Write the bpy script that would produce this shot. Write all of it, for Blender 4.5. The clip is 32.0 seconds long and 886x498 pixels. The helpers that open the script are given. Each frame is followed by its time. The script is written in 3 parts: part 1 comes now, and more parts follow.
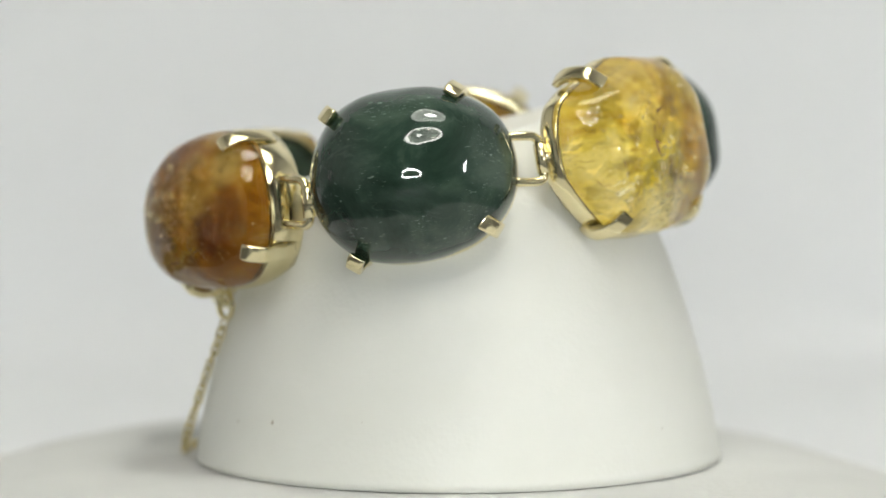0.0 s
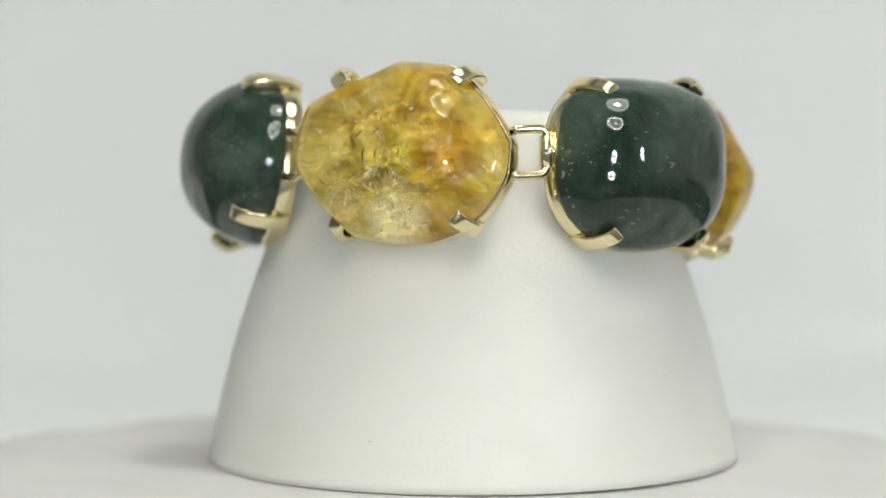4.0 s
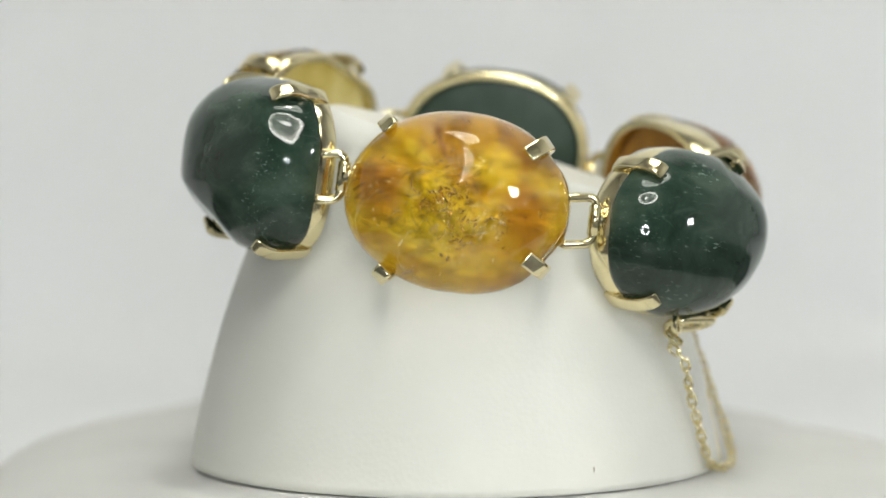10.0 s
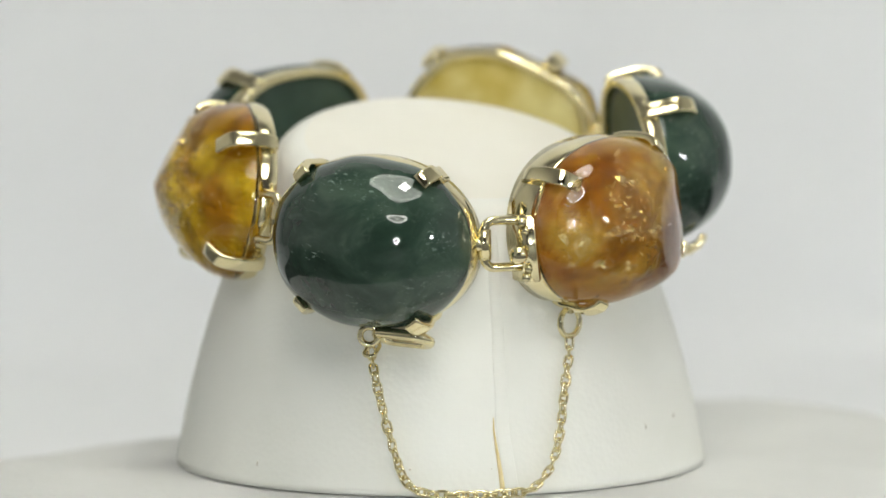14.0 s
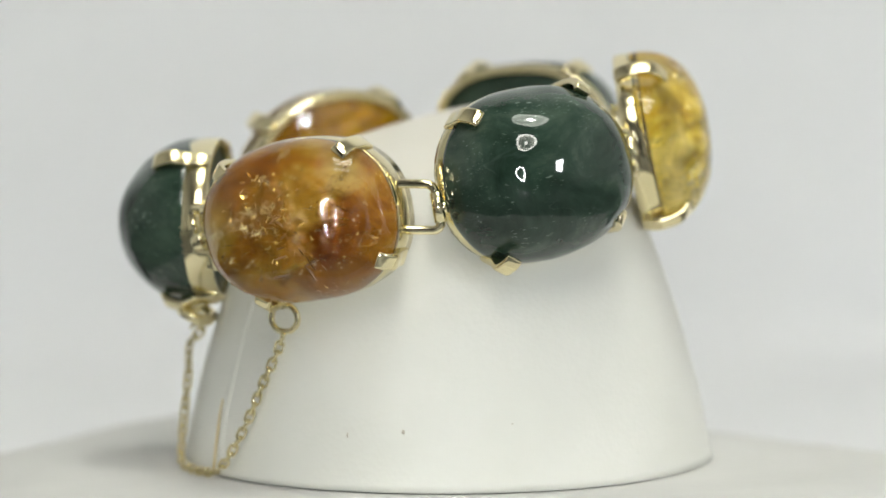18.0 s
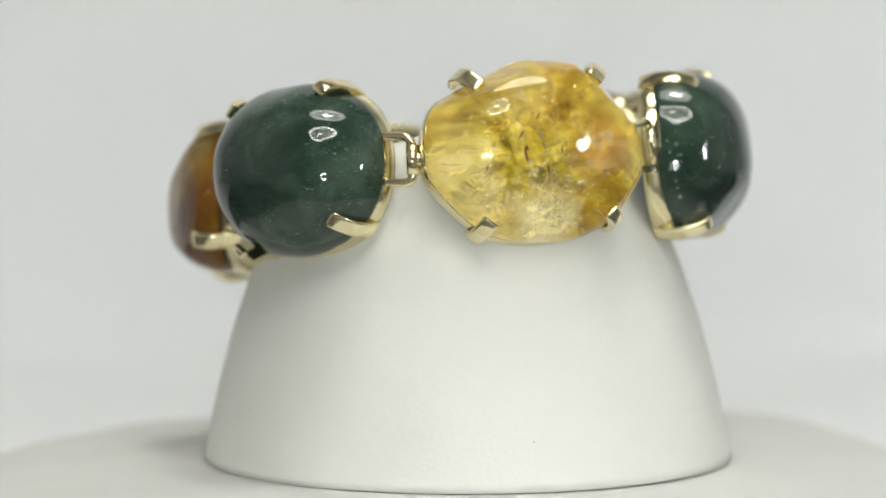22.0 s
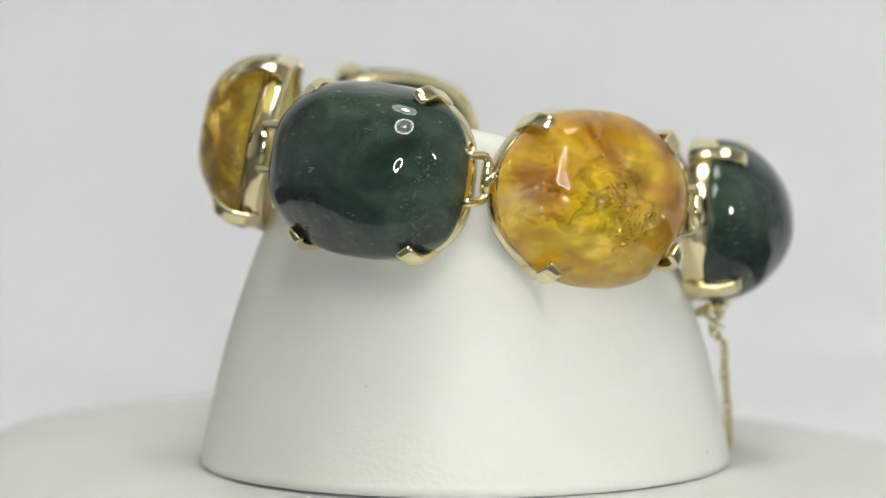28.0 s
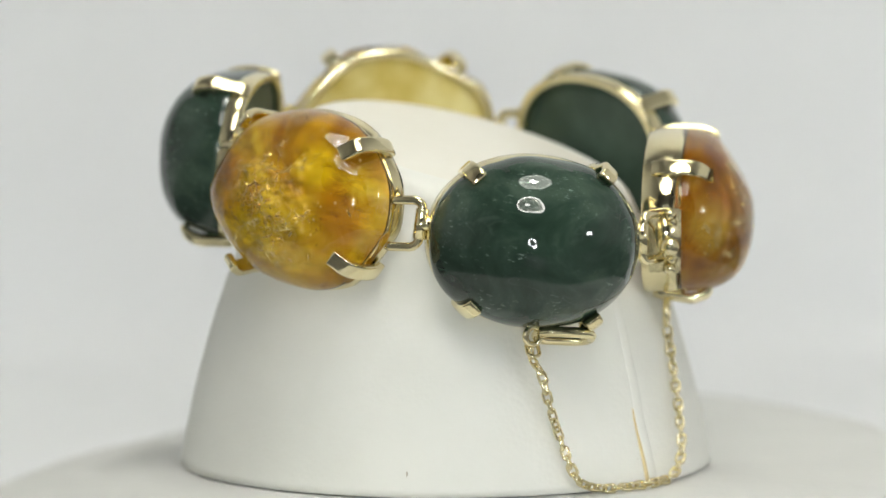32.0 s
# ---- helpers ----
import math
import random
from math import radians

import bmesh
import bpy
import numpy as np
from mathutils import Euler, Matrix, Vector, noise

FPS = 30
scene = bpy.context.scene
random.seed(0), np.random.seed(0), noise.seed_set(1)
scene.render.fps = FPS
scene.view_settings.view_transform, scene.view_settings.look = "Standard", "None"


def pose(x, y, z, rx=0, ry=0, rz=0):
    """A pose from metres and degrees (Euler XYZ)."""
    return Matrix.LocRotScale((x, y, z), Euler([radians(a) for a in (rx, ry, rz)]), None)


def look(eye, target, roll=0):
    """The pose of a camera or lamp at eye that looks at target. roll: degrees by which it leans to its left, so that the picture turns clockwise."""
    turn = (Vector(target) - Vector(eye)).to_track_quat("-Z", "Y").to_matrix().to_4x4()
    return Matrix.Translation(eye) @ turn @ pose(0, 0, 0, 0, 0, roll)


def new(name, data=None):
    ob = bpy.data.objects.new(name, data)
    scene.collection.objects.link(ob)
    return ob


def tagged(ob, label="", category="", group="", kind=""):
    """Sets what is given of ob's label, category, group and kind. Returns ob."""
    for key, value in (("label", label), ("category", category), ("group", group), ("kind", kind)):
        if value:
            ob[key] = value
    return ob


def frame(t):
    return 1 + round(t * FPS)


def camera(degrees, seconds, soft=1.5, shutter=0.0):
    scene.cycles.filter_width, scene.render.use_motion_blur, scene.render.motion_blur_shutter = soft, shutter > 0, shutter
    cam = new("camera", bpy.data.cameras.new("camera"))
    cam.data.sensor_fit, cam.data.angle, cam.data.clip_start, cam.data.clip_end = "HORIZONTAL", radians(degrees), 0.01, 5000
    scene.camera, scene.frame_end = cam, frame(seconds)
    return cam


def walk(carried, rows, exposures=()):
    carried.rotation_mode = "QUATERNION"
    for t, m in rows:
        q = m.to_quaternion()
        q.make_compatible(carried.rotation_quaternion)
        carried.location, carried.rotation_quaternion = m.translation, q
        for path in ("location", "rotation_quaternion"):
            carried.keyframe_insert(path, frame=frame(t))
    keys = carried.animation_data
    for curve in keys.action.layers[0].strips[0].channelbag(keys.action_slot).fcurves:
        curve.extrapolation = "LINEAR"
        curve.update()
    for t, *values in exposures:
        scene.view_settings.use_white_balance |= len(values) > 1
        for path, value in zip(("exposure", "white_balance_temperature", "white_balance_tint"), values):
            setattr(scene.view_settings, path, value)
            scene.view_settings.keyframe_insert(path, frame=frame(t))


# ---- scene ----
# A jewelled bracelet on a leather cone, turning on a cloth-covered turntable.
MM = 0.001
EYE = Vector((0.0, -0.5175, 0.07335))
YAW, PITCH = radians(0.184), radians(-5.23)
AHEAD = Vector((-math.sin(YAW) * math.cos(PITCH), math.cos(YAW) * math.cos(PITCH), math.sin(PITCH)))
cam = camera(12.02, 32.0, soft=1.5)
cam.data.dof.use_dof = True
cam.data.dof.focus_distance = 0.488
cam.data.dof.aperture_fstop = 16.0
walk(cam, [(0.0, look(EYE, EYE + AHEAD, -0.15)), (32.0, look(EYE, EYE + AHEAD, -0.15))], exposures=[(0.0, -0.68), (32.0, -0.68)])

# ---- light ----
world = bpy.data.worlds.new("room_air")
scene.world = world
world.use_nodes = True
world.node_tree.nodes["Background"].inputs["Color"].default_value = (0.93, 0.96, 1.0, 1)
world.node_tree.nodes["Background"].inputs["Strength"].default_value = 0.05


def area(name, eye, target, size_x, size_y, power, colour):
    data = bpy.data.lights.new(name, "AREA")
    data.shape, data.size, data.size_y, data.energy, data.color = "RECTANGLE", size_x, size_y, power, colour
    ob = new(name, data)
    ob.matrix_world = look(eye, target)
    return ob


PENDANT = Vector((0.07, -0.06, 0.72))
area("pendant_bulb", PENDANT, (0.0, 0.0, 0.0), 0.07, 0.07, 1.15, (0.98, 0.99, 0.91))


# ---- materials ----
def material(name):
    m = bpy.data.materials.new(name)
    m.use_nodes = True
    return m, m.node_tree, m.node_tree.nodes["Principled BSDF"]


def node(tree, kind, **values):
    n = tree.nodes.new(kind)
    for key, value in values.items():
        n.inputs[key.replace("_", " ")].default_value = value
    return n


def ramp(tree, source, stops):
    r = tree.nodes.new("ShaderNodeValToRGB")
    while len(r.color_ramp.elements) < len(stops):
        r.color_ramp.elements.new(0.5)
    for e, (at, colour) in zip(r.color_ramp.elements, stops):
        e.position, e.color = at, (*colour, 1)
    tree.links.new(source, r.inputs["Fac"])
    return r.outputs["Color"]


def local(tree):
    return tree.nodes.new("ShaderNodeTexCoord").outputs["Object"]


def noise_of(tree, scale, detail=4.0, rough=0.55, twist=0.0):
    n = node(tree, "ShaderNodeTexNoise", Scale=scale, Detail=detail, Roughness=rough, Distortion=twist)
    tree.links.new(local(tree), n.inputs["Vector"])
    return n.outputs["Fac"]


def bump(tree, bsdf, height, strength, distance):
    b = node(tree, "ShaderNodeBump", Strength=strength, Distance=distance)
    tree.links.new(height, b.inputs["Height"])
    tree.links.new(b.outputs["Normal"], bsdf.inputs["Normal"])


def plain(name, colour, roughness, metal=0.0):
    m, tree, bsdf = material(name)
    bsdf.inputs["Base Color"].default_value = (*colour, 1)
    bsdf.inputs["Roughness"].default_value, bsdf.inputs["Metallic"].default_value = roughness, metal
    return m


def mottled(name, low, high, scale, roughness, depth=0.0, fine=400.0):
    m, tree, bsdf = material(name)
    tree.links.new(ramp(tree, noise_of(tree, scale), [(0.3, low), (0.7, high)]), bsdf.inputs["Base Color"])
    bsdf.inputs["Roughness"].default_value = roughness
    if depth:
        bump(tree, bsdf, noise_of(tree, fine, 3.0), 0.5, depth)
    return m


def glow(name, colour, strength):
    m, tree, bsdf = material(name)
    bsdf.inputs["Base Color"].default_value = (*colour, 1)
    bsdf.inputs["Emission Color"].default_value = (*colour, 1)
    bsdf.inputs["Emission Strength"].default_value = strength
    return m


def gold_metal():
    m, tree, bsdf = material("gold")
    tree.links.new(ramp(tree, noise_of(tree, 300.0), [(0.3, (0.82, 0.72, 0.43)), (0.7, (0.90, 0.81, 0.53))]), bsdf.inputs["Base Color"])
    bsdf.inputs["Metallic"].default_value = 1.0
    tree.links.new(ramp(tree, noise_of(tree, 900.0, 5.0), [(0.35, (0.08,) * 3), (0.75, (0.22,) * 3)]), bsdf.inputs["Roughness"])
    bump(tree, bsdf, noise_of(tree, 500.0, 3.0), 0.25, 0.0001)
    return m


def leather(name, low, high):
    m, tree, bsdf = material(name)
    tree.links.new(ramp(tree, noise_of(tree, 60.0, 6.0), [(0.25, low), (0.75, high)]), bsdf.inputs["Base Color"])
    bsdf.inputs["Roughness"].default_value = 0.5
    v = node(tree, "ShaderNodeTexVoronoi", Scale=1500.0)
    tree.links.new(local(tree), v.inputs["Vector"])
    bump(tree, bsdf, v.outputs["Distance"], 0.16, 0.00012)
    return m


def mixed(tree, factor, a, b, blend="MIX"):
    """One colour over another; a and b are sockets or plain colours."""
    mix = tree.nodes.new("ShaderNodeMix")
    mix.data_type, mix.blend_type = "RGBA", blend
    for value, socket in ((factor, mix.inputs["Factor"]), (a, mix.inputs["A"]), (b, mix.inputs["B"])):
        if isinstance(value, tuple):
            socket.default_value = (*value, 1)
        elif isinstance(value, float):
            socket.default_value = value
        else:
            tree.links.new(value, socket)
    return mix.outputs["Result"]


def math_of(tree, operation, *values):
    n = tree.nodes.new("ShaderNodeMath")
    n.operation = operation
    for value, socket in zip(values, n.inputs):
        if isinstance(value, float):
            socket.default_value = value
        else:
            tree.links.new(value, socket)
    return n.outputs[0]


def hairlines(tree, scale, twist, shift, stretch, width, patches):
    """Thin broken curves, as the edges of cracks show: level lines of a noise, kept in patches."""
    place = tree.nodes.new("ShaderNodeMapping")
    place.inputs["Location"].default_value, place.inputs["Scale"].default_value = (shift, shift * 0.6, shift * 0.2), stretch
    place.inputs["Rotation"].default_value = (0.2, 0.3, shift)
    tree.links.new(local(tree), place.inputs["Vector"])
    n = node(tree, "ShaderNodeTexNoise", Scale=scale, Detail=2.5, Roughness=0.55, Distortion=twist)
    tree.links.new(place.outputs["Vector"], n.inputs["Vector"])
    line = ramp(tree, n.outputs["Fac"], [(0.5 - width, (0, 0, 0)), (0.5, (1, 1, 1)), (0.5 + width, (0, 0, 0))])
    m = node(tree, "ShaderNodeTexNoise", Scale=scale * 1.4, Detail=2.0)
    tree.links.new(place.outputs["Vector"], m.inputs["Vector"])
    return math_of(tree, "MULTIPLY", line, ramp(tree, m.outputs["Fac"], [(1 - patches - 0.04, (0, 0, 0)), (1 - patches + 0.06, (1, 1, 1))]))


def green_stone():
    m, tree, bsdf = material("green_stone")
    body = ramp(tree, noise_of(tree, 130.0, 6.0, 0.62, 0.6), [(0.32, (0.011, 0.023, 0.0155)), (0.51, (0.026, 0.049, 0.034)), (0.72, (0.060, 0.095, 0.068))])
    v = node(tree, "ShaderNodeTexNoise", Scale=900.0, Detail=3.0, Roughness=0.6)
    grain = tree.nodes.new("ShaderNodeMapping")
    grain.inputs["Rotation"].default_value, grain.inputs["Scale"].default_value = (0.5, 0.3, 0.8), (1, 3.2, 1.6)
    tree.links.new(local(tree), grain.inputs["Vector"])
    tree.links.new(grain.outputs["Vector"], v.inputs["Vector"])
    fleck = ramp(tree, v.outputs["Fac"], [(0.62, (0, 0, 0)), (0.70, (1, 1, 1))])
    where = ramp(tree, noise_of(tree, 220.0, 3.0), [(0.50, (0, 0, 0)), (0.66, (0.85,) * 3)])
    both = tree.nodes.new("ShaderNodeMath")
    both.operation = "MULTIPLY"
    tree.links.new(fleck, both.inputs[0]), tree.links.new(where, both.inputs[1])
    mix = tree.nodes.new("ShaderNodeMix")
    mix.data_type = "RGBA"
    tree.links.new(both.outputs[0], mix.inputs["Factor"])
    tree.links.new(body, mix.inputs["A"])
    mix.inputs["B"].default_value = (0.22, 0.30, 0.25, 1)
    veined = mixed(tree, math_of(tree, "MULTIPLY", hairlines(tree, 120.0, 1.2, 0.8, (1, 1.8, 1), 0.03, 0.46), 0.10), mix.outputs["Result"], (0.14, 0.20, 0.165))
    snow = node(tree, "ShaderNodeTexNoise", Scale=2600.0, Detail=3.0, Roughness=0.7)
    tree.links.new(local(tree), snow.inputs["Vector"])
    crumbs = math_of(tree, "MULTIPLY", ramp(tree, snow.outputs["Fac"], [(0.58, (0, 0, 0)), (0.72, (0.6,) * 3)]), ramp(tree, noise_of(tree, 170.0, 3.0, 0.6, 1.0), [(0.55, (0, 0, 0)), (0.70, (1, 1, 1))]))
    tree.links.new(mixed(tree, crumbs, veined, (0.24, 0.33, 0.28)), bsdf.inputs["Base Color"])
    bsdf.inputs["Roughness"].default_value = 0.035
    bsdf.inputs["IOR"].default_value = 1.52
    return m


def amber_stone(name, colours, slope, seed, zones, dark, bright, relief, broken):
    """The cloudy heart of a citrine; slope: how the tint deepens per metre, painting in how light runs through the
    stone; zones: patches of tint at (x, y) in mm, with reach, colour and share, some of them painted light; broken: how
    far the cracks part it into shards.
    """
    m, tree, bsdf = material(name)
    link = tree.links.new
    shift = tree.nodes.new("ShaderNodeMapping")
    shift.inputs["Location"].default_value = (seed, seed * 0.7, seed * 0.3)
    link(local(tree), shift.inputs["Vector"])
    cloud = node(tree, "ShaderNodeTexNoise", Scale=110.0, Detail=7.0, Roughness=0.6, Distortion=1.1)
    link(shift.outputs["Vector"], cloud.inputs["Vector"])
    # Deeper towards top and girdle: light lost inside the stone, painted into the tint.
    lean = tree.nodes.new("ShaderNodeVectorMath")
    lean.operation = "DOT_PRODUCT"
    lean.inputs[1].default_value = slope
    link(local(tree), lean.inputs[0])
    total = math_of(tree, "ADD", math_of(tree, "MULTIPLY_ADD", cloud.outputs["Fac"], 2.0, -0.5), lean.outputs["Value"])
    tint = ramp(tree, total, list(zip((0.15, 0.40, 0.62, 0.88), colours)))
    warp = node(tree, "ShaderNodeTexNoise", Scale=170.0, Detail=5.0, Roughness=0.6)
    link(shift.outputs["Vector"], warp.inputs["Vector"])
    for x, y, reach, colour, share in zones:
        flat = tree.nodes.new("ShaderNodeVectorMath")
        flat.operation = "MULTIPLY"
        flat.inputs[1].default_value = (1, 1, 0)
        link(local(tree), flat.inputs[0])
        gap = tree.nodes.new("ShaderNodeVectorMath")
        gap.operation = "DISTANCE"
        gap.inputs[1].default_value = (x * MM, y * MM, 0)
        link(flat.outputs["Vector"], gap.inputs[0])
        ragged = math_of(tree, "MULTIPLY_ADD", warp.outputs["Fac"], 1.3, math_of(tree, "MULTIPLY_ADD", gap.outputs["Value"], 1 / (reach * MM), -0.65))
        tint = mixed(tree, ramp(tree, ragged, [(0.45, (share,) * 3), (1.25, (0, 0, 0))]), tint, colour)
    fibre = tree.nodes.new("ShaderNodeMapping")
    fibre.inputs["Rotation"].default_value, fibre.inputs["Scale"].default_value = (0.3, 0.2, 0.5 + seed), (1, 3.5, 2)
    link(local(tree), fibre.inputs["Vector"])
    streak = node(tree, "ShaderNodeTexNoise", Scale=330.0, Detail=5.0, Roughness=0.65, Distortion=0.3)
    link(fibre.outputs["Vector"], streak.inputs["Vector"])
    tint = mixed(tree, ramp(tree, streak.outputs["Fac"], [(0.55, (0, 0, 0)), (0.75, (0.45,) * 3)]), tint, (0.45, 0.30, 0.14), "MULTIPLY")
    sway = node(tree, "ShaderNodeTexNoise", Scale=240.0, Detail=3.0)
    link(local(tree), sway.inputs["Vector"])
    for scale, stretch, turn, low, high in ((230.0, (1, 2.2, 1.5), 0.4, 0.62, 1.30), (620.0, (1, 2.8, 1.5), -0.7, 0.62, 1.40)):
        drift = tree.nodes.new("ShaderNodeVectorMath")
        drift.operation = "MULTIPLY_ADD"
        drift.inputs[1].default_value = (0.0022, 0.0022, 0.0022)
        link(sway.outputs["Color"], drift.inputs[0]), link(local(tree), drift.inputs[2])
        lay = tree.nodes.new("ShaderNodeMapping")
        lay.inputs["Rotation"].default_value, lay.inputs["Scale"].default_value = (0.3, 0.5, turn + seed), stretch
        link(drift.outputs["Vector"], lay.inputs["Vector"])
        cells = node(tree, "ShaderNodeTexVoronoi", Scale=scale)
        link(lay.outputs["Vector"], cells.inputs["Vector"])
        pick = tree.nodes.new("ShaderNodeSeparateColor")
        link(cells.outputs["Color"], pick.inputs[0])
        gain = ramp(tree, pick.outputs[0], [(0.06, ((1 + broken * (low - 1)) / 2,) * 3), (0.20, (0.5,) * 3), (0.80, (0.5,) * 3), (0.95, ((1 + broken * (high - 1)) / 2,) * 3)])
        lit = tree.nodes.new("ShaderNodeVectorMath")
        lit.operation = "SCALE"
        link(tint, lit.inputs[0]), link(math_of(tree, "MULTIPLY", gain, 2.0), lit.inputs["Scale"])
        tint = lit.outputs["Vector"]
    tint = mixed(tree, math_of(tree, "MULTIPLY", hairlines(tree, 190.0, 0.9, seed, (1, 1.6, 1), 0.016, 0.42), dark), tint, (0.40, 0.24, 0.08), "MULTIPLY")
    tint = mixed(tree, math_of(tree, "MULTIPLY", hairlines(tree, 260.0, 1.4, seed + 2.2, (1.5, 1, 1), 0.014, 0.38), bright * 0.6), tint, (0.93, 0.80, 0.40))
    # Pale dots painted into the tint as glints of the cracks.
    dots = node(tree, "ShaderNodeTexVoronoi", Scale=1100.0)
    link(local(tree), dots.inputs["Vector"])
    where = ramp(tree, noise_of(tree, 260.0, 3.0), [(0.52, (0, 0, 0)), (0.66, (bright,) * 3)])
    tint = mixed(tree, math_of(tree, "MULTIPLY", ramp(tree, dots.outputs["Distance"], [(0.14, (1, 1, 1)), (0.26, (0, 0, 0))]), where), tint, (0.95, 0.86, 0.55))
    link(tint, bsdf.inputs["Base Color"])
    bsdf.inputs["Roughness"].default_value = 0.3
    bsdf.inputs["Specular IOR Level"].default_value = 0.25
    bump(tree, bsdf, noise_of(tree, 300.0, 4.0, 0.55, 0.8), relief, 0.0006)
    return m


def clear_skin(name, tint):
    """The polished clear outer layer of a citrine."""
    m, tree, bsdf = material(name)
    tree.links.new(ramp(tree, noise_of(tree, 120.0, 4.0), [(0.3, tint), (0.75, tuple(c ** 0.5 for c in tint))]), bsdf.inputs["Base Color"])
    bsdf.inputs["Transmission Weight"].default_value = 1.0
    bsdf.inputs["Roughness"].default_value = 0.015
    bsdf.inputs["IOR"].default_value = 1.5
    return m


GOLD = gold_metal()
LEATHER = leather("white_leather", (0.765, 0.76, 0.705), (0.825, 0.82, 0.77))
# Warmer copy of the leather; warm light from above is put into the colour.
LEATHER_TOP = leather("warm_lit_leather", (0.77, 0.74, 0.655), (0.82, 0.795, 0.72))
GREEN = green_stone()
# Lemon zone and slope put light gathered low in the stone into the tint.
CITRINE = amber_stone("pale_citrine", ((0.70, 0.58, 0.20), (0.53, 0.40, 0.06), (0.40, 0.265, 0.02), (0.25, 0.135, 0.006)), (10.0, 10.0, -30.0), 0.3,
                      # Pale bottom zone paints the mirrored white cone; orange zone a longer light path.
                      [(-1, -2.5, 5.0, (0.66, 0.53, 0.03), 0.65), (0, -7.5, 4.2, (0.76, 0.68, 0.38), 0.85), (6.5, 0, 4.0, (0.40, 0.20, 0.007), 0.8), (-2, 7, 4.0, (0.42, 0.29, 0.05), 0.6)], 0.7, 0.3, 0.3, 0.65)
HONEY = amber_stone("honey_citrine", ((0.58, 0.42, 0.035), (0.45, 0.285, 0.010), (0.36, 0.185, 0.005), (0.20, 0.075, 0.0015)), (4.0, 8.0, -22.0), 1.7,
                    # Orange end zones stand in for light's longer path through the stone's ends.
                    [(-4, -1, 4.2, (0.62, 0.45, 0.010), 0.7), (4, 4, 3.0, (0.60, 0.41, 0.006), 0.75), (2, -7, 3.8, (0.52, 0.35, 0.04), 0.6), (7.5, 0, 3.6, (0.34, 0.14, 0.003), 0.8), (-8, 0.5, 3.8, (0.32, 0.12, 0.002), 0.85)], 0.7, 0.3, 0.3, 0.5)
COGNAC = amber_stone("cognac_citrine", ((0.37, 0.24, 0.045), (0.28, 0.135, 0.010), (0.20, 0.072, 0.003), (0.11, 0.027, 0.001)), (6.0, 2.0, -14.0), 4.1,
                     # Tan zone at the bottom paints in the pale reflection from below.
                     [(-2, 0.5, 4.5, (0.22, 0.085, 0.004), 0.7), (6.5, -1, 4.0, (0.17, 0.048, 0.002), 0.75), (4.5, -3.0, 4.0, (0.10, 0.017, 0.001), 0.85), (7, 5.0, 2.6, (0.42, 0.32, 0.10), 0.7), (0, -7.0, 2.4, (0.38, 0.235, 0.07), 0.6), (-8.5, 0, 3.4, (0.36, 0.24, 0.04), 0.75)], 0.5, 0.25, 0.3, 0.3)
SKINS = {CITRINE: clear_skin("pale_clear_quartz", (0.985, 0.96, 0.80)), HONEY: clear_skin("golden_clear_quartz", (0.975, 0.91, 0.62)), COGNAC: clear_skin("brown_clear_quartz", (0.97, 0.88, 0.60))}
BACKS = {GREEN: mottled("sawn_green_back", (0.018, 0.040, 0.028), (0.05, 0.085, 0.062), 160.0, 0.42), CITRINE: mottled("sawn_pale_back", (0.56, 0.42, 0.07), (0.85, 0.76, 0.36), 130.0, 0.4),
         HONEY: mottled("sawn_honey_back", (0.38, 0.18, 0.012), (0.66, 0.38, 0.05), 130.0, 0.4), COGNAC: mottled("sawn_brown_back", (0.26, 0.11, 0.015), (0.48, 0.24, 0.04), 130.0, 0.4)}


def wisp(name, colour, roughness, dense):
    """A torn veil of fractures: see-through between its streaks."""
    m, tree, bsdf = material(name)
    bsdf.inputs["Base Color"].default_value = (*colour, 1)
    bsdf.inputs["Roughness"].default_value = roughness
    tree.links.new(ramp(tree, noise_of(tree, 650.0, 6.0, 0.7, 0.6), [(0.48, (0, 0, 0)), (0.70, (dense,) * 3)]), bsdf.inputs["Alpha"])
    return m


VEIL = wisp("pale_veil", (0.95, 0.86, 0.52), 0.2, 0.5)
STREAK = wisp("brown_streak", (0.40, 0.19, 0.02), 0.3, 0.6)
NEEDLE = plain("brown_needle", (0.16, 0.07, 0.015), 0.4)
FLAKE = plain("bright_fracture", (0.98, 0.78, 0.30), 0.10, 0.85)
PALE_FLAKE = plain("white_fracture", (0.97, 0.88, 0.58), 0.10, 0.7)
for flake, dense in ((FLAKE, 0.8), (PALE_FLAKE, 0.6)):
    flake.node_tree.nodes["Principled BSDF"].inputs["Alpha"].default_value = dense
CLOTH = mottled("white_cloth", (0.60, 0.60, 0.585), (0.655, 0.655, 0.64), 40.0, 0.85, 0.0002, 700.0)
PAPER = mottled("grey_white_backdrop", (0.855, 0.86, 0.875), (0.88, 0.885, 0.90), 3.0, 0.9, 0.0003, 60.0)
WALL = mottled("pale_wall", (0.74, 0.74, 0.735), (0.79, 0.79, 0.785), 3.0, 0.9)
# Darker copy for the unseen left wall, to dim the backdrop's left side.
DIMMING_WALL = mottled("dimming_wall", (0.58, 0.575, 0.56), (0.62, 0.615, 0.60), 3.0, 0.9)
TABLE = mottled("dark_table", (0.07, 0.07, 0.072), (0.10, 0.10, 0.10), 8.0, 0.6)
DARK = mottled("dark_wall", (0.05, 0.05, 0.055), (0.07, 0.07, 0.075), 3.0, 0.9)
CHIP = mottled("chipped_green", (0.06, 0.10, 0.075), (0.26, 0.33, 0.28), 900.0, 0.5)
GLUE = mottled("yellowed_glue", (0.62, 0.47, 0.19), (0.80, 0.70, 0.42), 400.0, 0.5)
